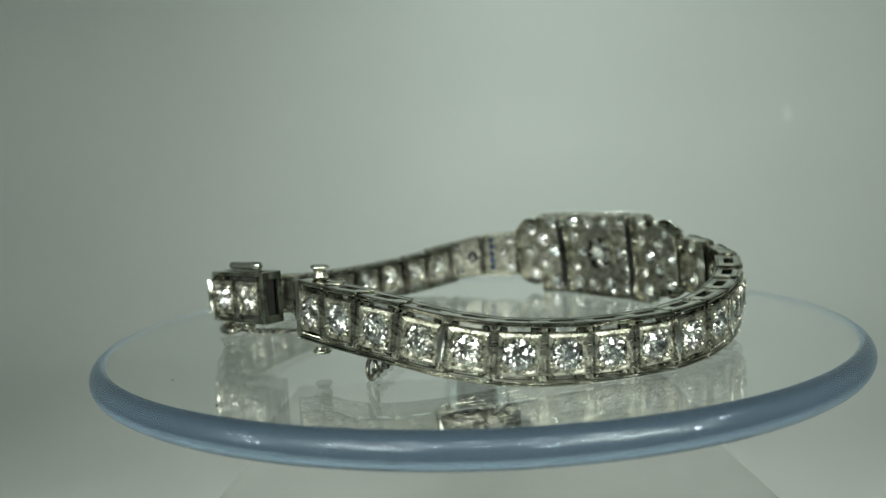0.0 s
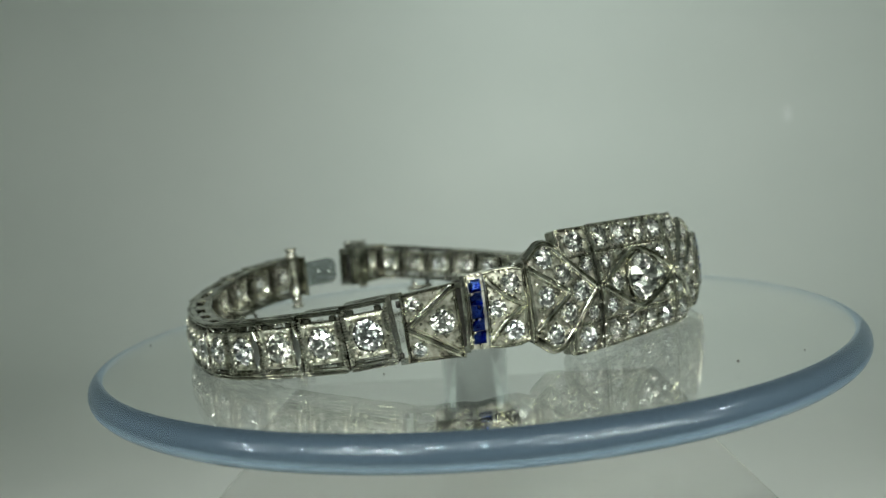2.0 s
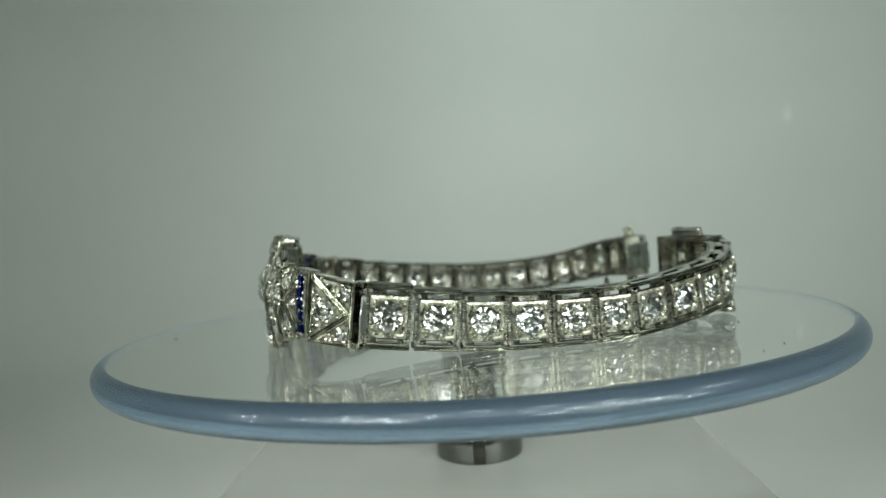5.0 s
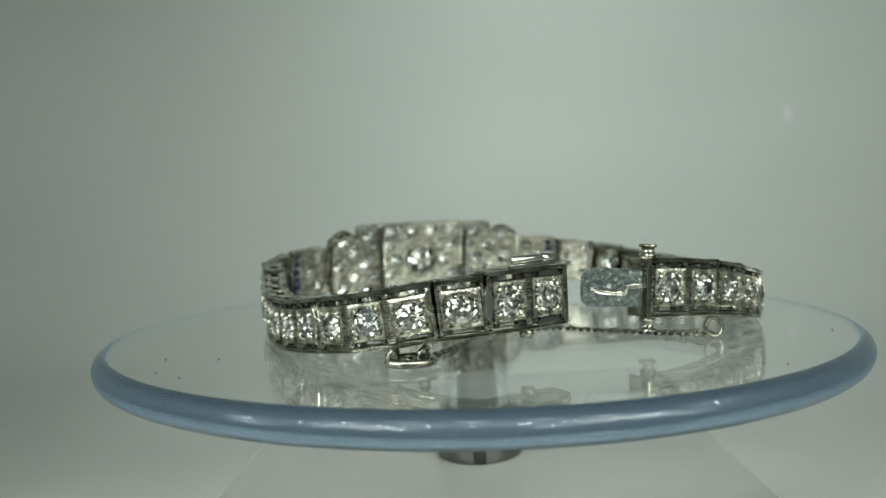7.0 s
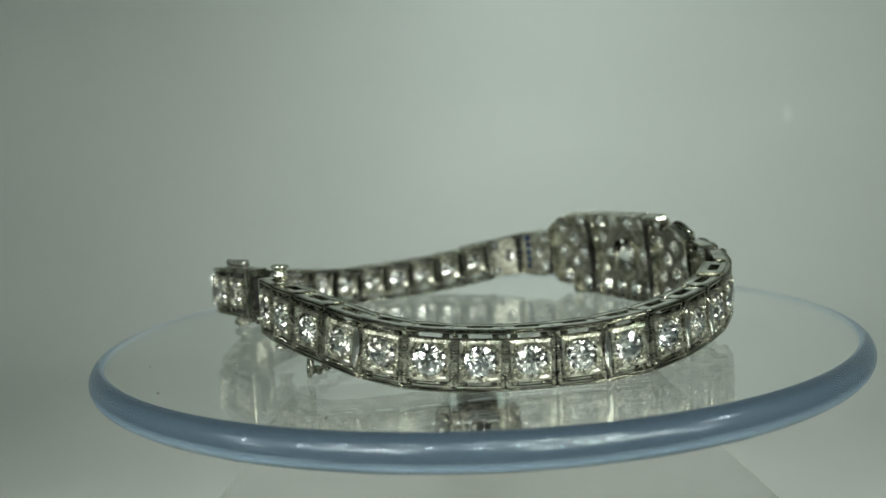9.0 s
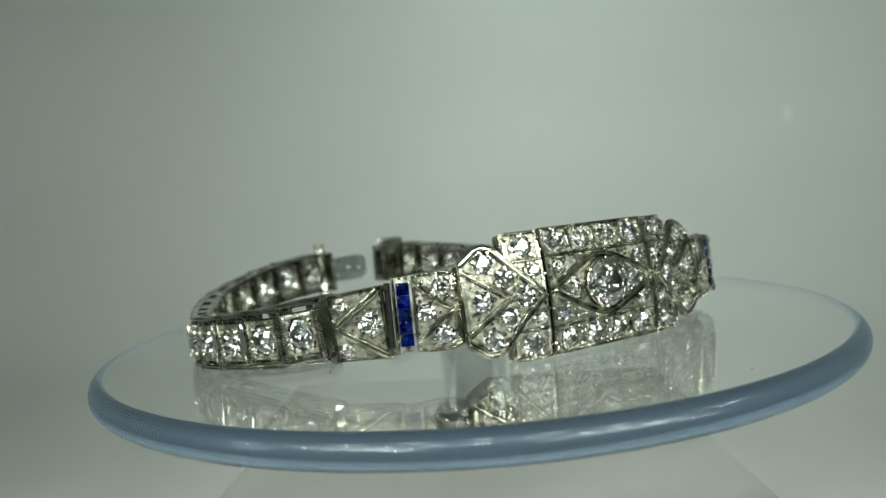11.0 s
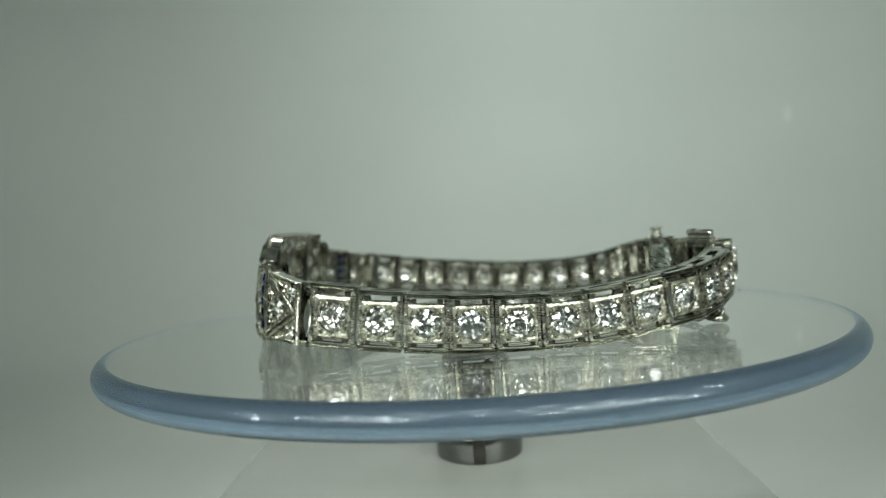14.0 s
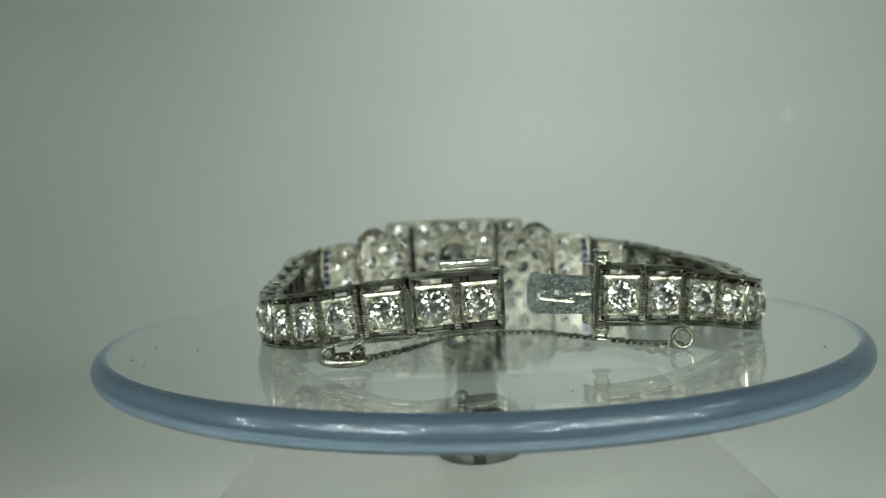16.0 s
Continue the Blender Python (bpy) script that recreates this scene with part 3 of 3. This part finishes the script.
def pave(piece, stones, y=-0.001, s=1, outline=(), clear=0.0):
    """Diamonds with the grains that hold them, and the bead-cut ground between."""
    bm = bmesh.new()
    if outline:
        xs, zs = [p[0] for p in outline], [p[1] for p in outline]
        step = 0.0060
        for i in range(int((max(xs) - min(xs)) / step) + 1):
            for j in range(int((max(zs) - min(zs)) / step) + 1):
                x = min(xs) + (i + 0.5 * (j % 2)) * step + random.uniform(-0.0008, 0.0008)
                z = min(zs) + j * step + random.uniform(-0.0008, 0.0008)
                if random.random() < 0.5 or not inside(x, z, outline) or math.hypot(x, z) < clear or any(math.hypot(x - a, z - b) < r * 1.05 + 0.001 for a, b, r in stones):
                    continue
                dome(bm, s * x, y - 0.0002, z, random.uniform(0.0014, 0.0024), 6)
    for x, z, r in stones:
        turn = Matrix.Rotation(random.uniform(0, 0.8), 4, "Y") @ Matrix.Rotation(random.uniform(-0.08, 0.08), 4, "X") @ Matrix.Rotation(random.uniform(-0.08, 0.08), 4, "Z")
        gem_in(piece, Matrix.Translation((s * x, y, z)) @ turn, r)
        n = 6 if r > 0.009 else 4
        a0 = random.uniform(0, 1.5)
        for i in range(n):
            a = a0 + 2 * math.pi * i / n + random.uniform(-0.2, 0.2)
            dome(bm, s * x + 1.04 * r * math.cos(a), y - 0.001, z + 1.04 * r * math.sin(a), random.uniform(0.0020, 0.0029), 7)
    tagged(part("beading", bm, PLATINUM, piece), kind="stuff")


def mirrored(pts, s):
    return [(s * x, z) for x, z in pts]


def finer(pts, closed=False, step=0.009):
    out = []
    ends = pts[1:] + pts[:1] if closed else pts[1:]
    for (x0, z0), (x1, z1) in zip(pts, ends):
        n = max(1, int(math.hypot(x1 - x0, z1 - z0) / step))
        out += [(x0 + (x1 - x0) * i / n, z0 + (z1 - z0) * i / n) for i in range(n)]
    return out if closed else out + [pts[-1]]


def ridges(piece, lines, s=1, w=0.0022, h=0.0038, y0=0.0, grain=True):
    for pts in lines:
        pts = finer(mirrored(pts, s))
        bm = bmesh.new()
        sweep(bm, pts, w, h, y0)
        if grain:
            for k in (-1, 1):
                off = []
                for i, (x, z) in enumerate(pts):
                    a, b = pts[max(i - 1, 0)], pts[min(i + 1, len(pts) - 1)]
                    d = math.hypot(b[0] - a[0], b[1] - a[1]) or 1
                    off.append((x - k * (b[1] - a[1]) / d * w * 0.8, z + k * (b[0] - a[0]) / d * w * 0.8))
                milgrain(bm, off, y0 - h * 0.4, 0.0011)
        part("ridge", bm, PLATINUM, piece)


def plate_part(piece, outline, holes, s, y0=0.0, y1=0.0022, name="plate"):
    outline = finer(outline, True)
    bm = bmesh.new()
    plate(bm, mirrored(outline, s), [(s * x, z, r * 1.05) for x, z, r in holes], y0, y1)
    part(name, bm, GRAINED, piece)
    # upright gallery wall behind the edge of the plate
    bm = bmesh.new()
    pts = mirrored(outline, s)
    cx, cz = sum(p[0] for p in pts) / len(pts), sum(p[1] for p in pts) / len(pts)
    rows = []
    for k, y in ((0.995, y1 - 0.001), (0.985, 0.014), (0.93, 0.014), (0.93, y1 - 0.001)):
        rows.append([bm.verts.new((cx + (x - cx) * k, y, cz + (z - cz) * k)) for x, z in pts])
    for a, b in zip(rows, rows[1:] + rows[:1]):
        for i in range(len(pts)):
            bm.faces.new((a[i], a[(i + 1) % len(pts)], b[(i + 1) % len(pts)], b[i]))
    part("gallery", bm, PLATINUM, piece)


def ribs(piece, x, half, start=0.0):
    """A column of fine cross ribs beside a hinge or an end."""
    bm = bmesh.new()
    n = int(half / 0.0019)
    for i in range(-n, n + 1):
        z = i * 0.0019
        if abs(z) < start:
            continue
        box(bm, x - 0.0019, x + 0.0019, -0.0014, 0.001, z - 0.00062, z + 0.00062)
    tagged(part("milgrain", bm, PLATINUM, piece), kind="stuff")


def gap_bar(piece, x, half, label="dark bar added behind the gap to paint its shade", deep=0.002):
    # a black bar behind the open gap puts its shade into colour
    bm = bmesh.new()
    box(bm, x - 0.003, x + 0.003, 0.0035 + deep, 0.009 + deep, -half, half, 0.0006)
    part("hinge", bm, BLACK_METAL, piece, label)


def center_piece():
    a, b = (-0.2145, -0.1623, 0.0700), (-0.1036, -0.2502, 0.0700)
    piece = blank("center_plaque", "rectangular diamond plaque with a large round center stone", a, b, 0.125, 1.8)
    W, Ht = 0.0688, 0.0645
    row = [(-0.0515, 0.0495, 0.0112), (-0.0175, 0.0495, 0.0112), (0.0165, 0.0495, 0.0112), (0.0505, 0.0495, 0.0118)]
    row += [(x, -z, r) for x, z, r in row]
    small = [(sx * 0.0535, sz * 0.0235, 0.0082) for sx in (-1, 1) for sz in (-1, 1)]
    side = [(-0.0405, 0, 0.0108), (0.0405, 0, 0.0108)]
    stones = row + small + side
    out = [(-W, -Ht), (W, -Ht), (W, Ht), (-W, Ht)]
    plate_part(piece, out, stones + [(0, 0, 0.0245)], 1)
    pave(piece, stones, outline=out, clear=0.0275)
    top = curve((-0.0675, 0.0), (-0.036, 0.0205), (-0.011, 0.0292), 7) + curve((-0.011, 0.0292), (0, 0.0322), (0.011, 0.0292), 4)[1:] + curve((0.011, 0.0292), (0.036, 0.0205), (0.0675, 0.0), 7)[1:]
    low = [(x, -z) for x, z in top]
    ridges(piece, [top, low], w=0.0042, h=0.0062)
    # small polished flats between the pointed frame and the borders
    for sz in (-1, 1):
        for sx in (-1, 1):
            bm = bmesh.new()
            plate(bm, finer([(sx * 0.014, sz * 0.0325), (sx * 0.04, sz * 0.0315), (sx * 0.03, sz * 0.027)], True), [], -0.0012, 0.001)
            part("flat", bm, POLISHED, piece, "small polished flat")
    ridges(piece, [[(-W, 0.0355), (W, 0.0355)], [(-W, -0.0355), (W, -0.0355)], [(-W, Ht - 0.0015), (W, Ht - 0.0015)], [(-W, 0.0015 - Ht), (W, 0.0015 - Ht)]], w=0.0016, h=0.003)
    ribs(piece, -W + 0.0022, Ht)
    ribs(piece, W - 0.0022, Ht)
    bm = bmesh.new()
    for x in (-0.0345, -0.0005, 0.0335):
        for z in (-0.0495, 0.0495):
            for s in (-1, 1):
                dome(bm, x, -0.001, z + s * 0.0085, 0.0026)
            box(bm, x - 0.0022, x + 0.0022, -0.0014, 0.002, z - 0.0045, z + 0.0045, 0.0006)
    tagged(part("beading", bm, PLATINUM, piece), kind="stuff")
    for x in (-0.0705, 0.0705):
        gap_bar(piece, x, 0.06, deep=0.004)
    # raised collet, claws and the large stone
    bm = bmesh.new()
    n = 40
    prof = [(0.0265, 0.006), (0.0260, -0.0055), (0.0253, -0.0068), (0.0246, -0.0062), (0.0238, 0.006)]
    rows = [[bm.verts.new((r * math.cos(2 * math.pi * i / n), y, r * math.sin(2 * math.pi * i / n))) for i in range(n)] for r, y in prof]
    for p, q in zip(rows, rows[1:]):
        for i in range(n):
            bm.faces.new((p[i], p[(i + 1) % n], q[(i + 1) % n], q[i])).smooth = True
    for i in range(6):
        a = 0.4 + math.pi * i / 3
        dome(bm, 0.0250 * math.cos(a), -0.0078, 0.0250 * math.sin(a), 0.003)
    part("collet", bm, PLATINUM, piece)
    gem_in(piece, Matrix.Translation((0, -0.0072, 0)) @ Matrix.Rotation(0.2, 4, "Y"), 0.0248)["label"] = "large round old-cut center diamond"


center_piece()


def wing(s, inner, outer, lean, label):
    """Heart-shaped shoulder piece beside the plaque; s = 1 where it spreads to the viewer's right."""
    a, b = (inner, outer) if s > 0 else (outer, inner)
    piece = blank("shoulder_piece", label, a, b, lean, 1.8)
    L = (Vector(outer) - Vector(inner)).length
    o = -L / 2
    def q(pts):
        return [(o + x, z) for x, z in pts]
    blocks = [(o + 0.0215, 0.0495, 0.0115), (o + 0.0215, -0.0495, 0.0115)]
    small = [(o + 0.0125, 0.0245, 0.0078), (o + 0.0125, -0.0245, 0.0078)]
    heart = [(o + 0.0255, 0.0, 0.011), (o + 0.046, 0.0195, 0.0104), (o + 0.0445, -0.0195, 0.0104), (o + 0.0665, 0.038, 0.0108), (o + 0.0715, 0.0, 0.0108), (o + 0.0655, -0.0385, 0.0108)]
    stones = blocks + small + heart
    out = q([(0.0015, -0.0640), (0.0405, -0.0640), (0.0435, -0.0625), (0.0445, -0.0595), (0.0445, -0.045), (0.058, -0.0515), (0.068, -0.0525), (0.08, -0.047), (L - 0.001, -0.038),
             (L - 0.001, 0.038), (0.08, 0.047), (0.068, 0.0525), (0.058, 0.0515), (0.0445, 0.045), (0.0445, 0.0595), (0.0435, 0.0625), (0.0405, 0.0640), (0.0015, 0.0640)])
    plate_part(piece, out, stones, s)
    pave(piece, stones, s=s, outline=out)
    up = curve((0.004, 0.0), (0.03, 0.022), (0.052, 0.046), 6) + curve((0.052, 0.046), (0.066, 0.059), (0.08, 0.046), 5)[1:] + [(L - 0.003, 0.038)]
    ridges(piece, [q(up), q([(x, -z) for x, z in up])], s, w=0.0043, h=0.0052)
    ridges(piece, [q(curve((0.042, 0.001), (0.062, 0.012), (L - 0.005, 0.031), 6)), q(curve((0.042, -0.001), (0.062, -0.012), (L - 0.005, -0.031), 6))], s, w=0.0038, h=0.0044)
    ridges(piece, [q([(L - 0.001, -0.037), (L - 0.001, 0.037)])], s, w=0.0012, h=0.003)
    ridges(piece, [q([(0.0435, 0.037), (0.0435, 0.0590)]), q([(0.0435, -0.037), (0.0435, -0.0590)]),
                   q([(0.002, 0.0345), (0.041, 0.0345)]), q([(0.002, -0.0345), (0.041, -0.0345)]), q([(0.002, 0.0625), (0.041, 0.0625)]), q([(0.002, -0.0625), (0.041, -0.0625)])], s, w=0.0014, h=0.003)
    ribs(piece, s * (o + 0.0038), 0.0635)
    ribs(piece, s * (o + L - 0.0046), 0.036)
    ribs(piece, s * (o + 0.0400), 0.0605, 0.0375)


def fan_link(s, inner, outer, lean, label):
    a, b = (inner, outer) if s > 0 else (outer, inner)
    piece = blank("sapphire_link", label, a, b, lean, 2.0)
    L = (Vector(outer) - Vector(inner)).length
    o = -L / 2
    hh = 0.0365
    def q(pts):
        return [(o + x, z) for x, z in pts]
    stones = [(o + 0.0165, 0.0225, 0.0098), (o + 0.0325, 0.0, 0.0085), (o + 0.0165, -0.0225, 0.0098)]
    out = q([(0.001, -hh + 0.003), (0.012, -hh - 0.001), (0.03, -hh - 0.001), (L - 0.001, -hh + 0.002), (L - 0.001, hh - 0.002), (0.03, hh + 0.001), (0.012, hh + 0.001), (0.001, hh - 0.003)])
    plate_part(piece, out, stones, s)
    pave(piece, stones, s=s, outline=out)
    ridges(piece, [q(curve((0.004, 0.001), (0.024, 0.008), (0.042, 0.03), 6)), q(curve((0.004, -0.001), (0.024, -0.008), (0.042, -0.03), 6))], s, w=0.0031, h=0.0045)
    ridges(piece, [q([(0.002, -hh + 0.003), (0.002, hh - 0.003)]), q([(0.0425, -hh + 0.003), (0.0425, hh - 0.003)]), q([(L - 0.0012, -hh + 0.003), (L - 0.0012, hh - 0.003)]),
                   q([(0.002, hh - 0.003), (0.012, hh), (0.03, hh), (0.044, hh - 0.002)]), q([(0.002, -hh + 0.003), (0.012, -hh), (0.03, -hh), (0.044, -hh + 0.002)])], s, w=0.0014, h=0.003)
    gap_bar(piece, s * (o - 0.001), 0.034)
    gap_bar(piece, s * (o + L + 0.004), 0.031)
    ribs(piece, s * (o + 0.0048), hh - 0.003)
    k = 0.0061
    for i in range(5):
        bm = bmesh.new()
        bmesh.ops.create_cube(bm, size=1)
        for v in bm.verts:
            f = 0.6 if v.co.y < 0 else 1.0
            v.co = (v.co.x * 2 * 0.0064 * (0.62 if v.co.y < 0 else 1.0), -0.0028 if v.co.y < 0 else 0.001, v.co.z * 2 * k * f)
        bm.verts.new((0, 0.0085, 0))
        bmesh.ops.convex_hull(bm, input=bm.verts)
        part("sapphire", bm, SAPPHIRE, piece, "square-cut deep blue sapphire", Matrix.Translation((s * (o + 0.0528), -0.0008, (i - 2) * 0.0122)) @ Matrix.Rotation(random.uniform(-0.12, 0.12), 4, "X") @ Matrix.Rotation(random.uniform(-0.1, 0.1), 4, "Z"))


def triangle_link(s, inner, outer, lean, label):
    a, b = (inner, outer) if s > 0 else (outer, inner)
    piece = blank("triangle_link", label, a, b, lean)
    L = (Vector(outer) - Vector(inner)).length
    o = -L / 2
    hh = 0.0345
    def q(pts):
        return [(o + x, z) for x, z in pts]
    stones = [(o + 0.0165, 0.0, 0.0115), (o + L - 0.0115, 0.0215, 0.0068), (o + L - 0.0115, -0.0215, 0.0068)]
    out = q([(0.001, -hh), (L - 0.001, -hh + 0.003), (L - 0.001, hh - 0.003), (0.001, hh)])
    plate_part(piece, out, stones, s)
    pave(piece, stones, s=s, outline=out)
    ridges(piece, [q([(0.004, hh - 0.003), (L - 0.004, 0.001)]), q([(0.004, -hh + 0.003), (L - 0.004, -0.001)])], s, w=0.0042, h=0.005)
    ridges(piece, [q([(0.002, -hh), (0.002, hh)]), q([(L - 0.002, -hh + 0.003), (L - 0.002, hh - 0.003)]), q([(0.001, hh - 0.0012), (L - 0.001, hh - 0.0042)]), q([(0.001, -hh + 0.0012), (L - 0.001, -hh + 0.0042)])], s, w=0.0014, h=0.0028)
    bm = bmesh.new()
    for z in (-hh + 0.004, hh - 0.004):
        for x in (o - 0.006, o + L - 0.004):
            x0, x1 = sorted((s * x, s * (x + 0.011)))
            box(bm, x0, x1, 0.004, 0.014, z - 0.003, z + 0.003, 0.0006)
    part("hinge", bm, PLATINUM, piece)


wing(1, (-0.1028, -0.2510, 0.0695), (-0.0180, -0.2876, 0.0680), 0.125, "heart-shaped diamond shoulder piece of the plaque")
wing(-1, (-0.2152, -0.1613, 0.0695), (-0.2795, -0.0917, 0.0685), 0.125, "heart-shaped diamond shoulder piece of the plaque")
fan_link(1, (-0.0160, -0.2895, 0.0630), (0.0475, -0.3045, 0.0630), 0.08, "diamond fan link with a row of five sapphires")
fan_link(-1, (-0.2825, -0.0915, 0.0665), (-0.313, -0.0365, 0.0660), 0.08, "diamond fan link with a row of five sapphires")
triangle_link(1, (0.0545, -0.3045, 0.0600), (0.1050, -0.2930, 0.0517), 0.03, "link with three diamonds and a triangular ridge")
triangle_link(-1, (-0.3165, -0.0300, 0.0615), (-0.3320, 0.0210, 0.0575), 0.03, "link with three diamonds and a triangular ridge")


# ---------------------------------------------------------------- motion
def motions():
    slope = Matrix((Vector((1, 0, TILT_X)).normalized(), Vector((0, 1, TILT_Y)).normalized(), Vector((-TILT_X, -TILT_Y, 1)).normalized())).transposed().to_4x4()
    # small unevenness of the drive, degrees
    uneven = {0.5: -0.1, 1.0: 0.3, 1.5: -0.2, 2.0: 0.1, 3.5: 0.2, 4.0: -0.33, 4.5: -0.25, 7.5: 0.2, 11.0: -0.1, 12.5: 0.25, 14.0: -0.1, 15.0: 0.2, 15.5: -0.25}
    for thing in (plate_disc, bracelet):
        rows = []
        for i in range(33):
            t = i / 2
            rows.append((t, pose(0, 0, LIFT, 0, 0, SPIN * (t - 4) + uneven.get(t, 0.0)) @ Matrix.Translation((0, 0, TOP * U)) @ slope))
        walk(thing, rows)


motions()
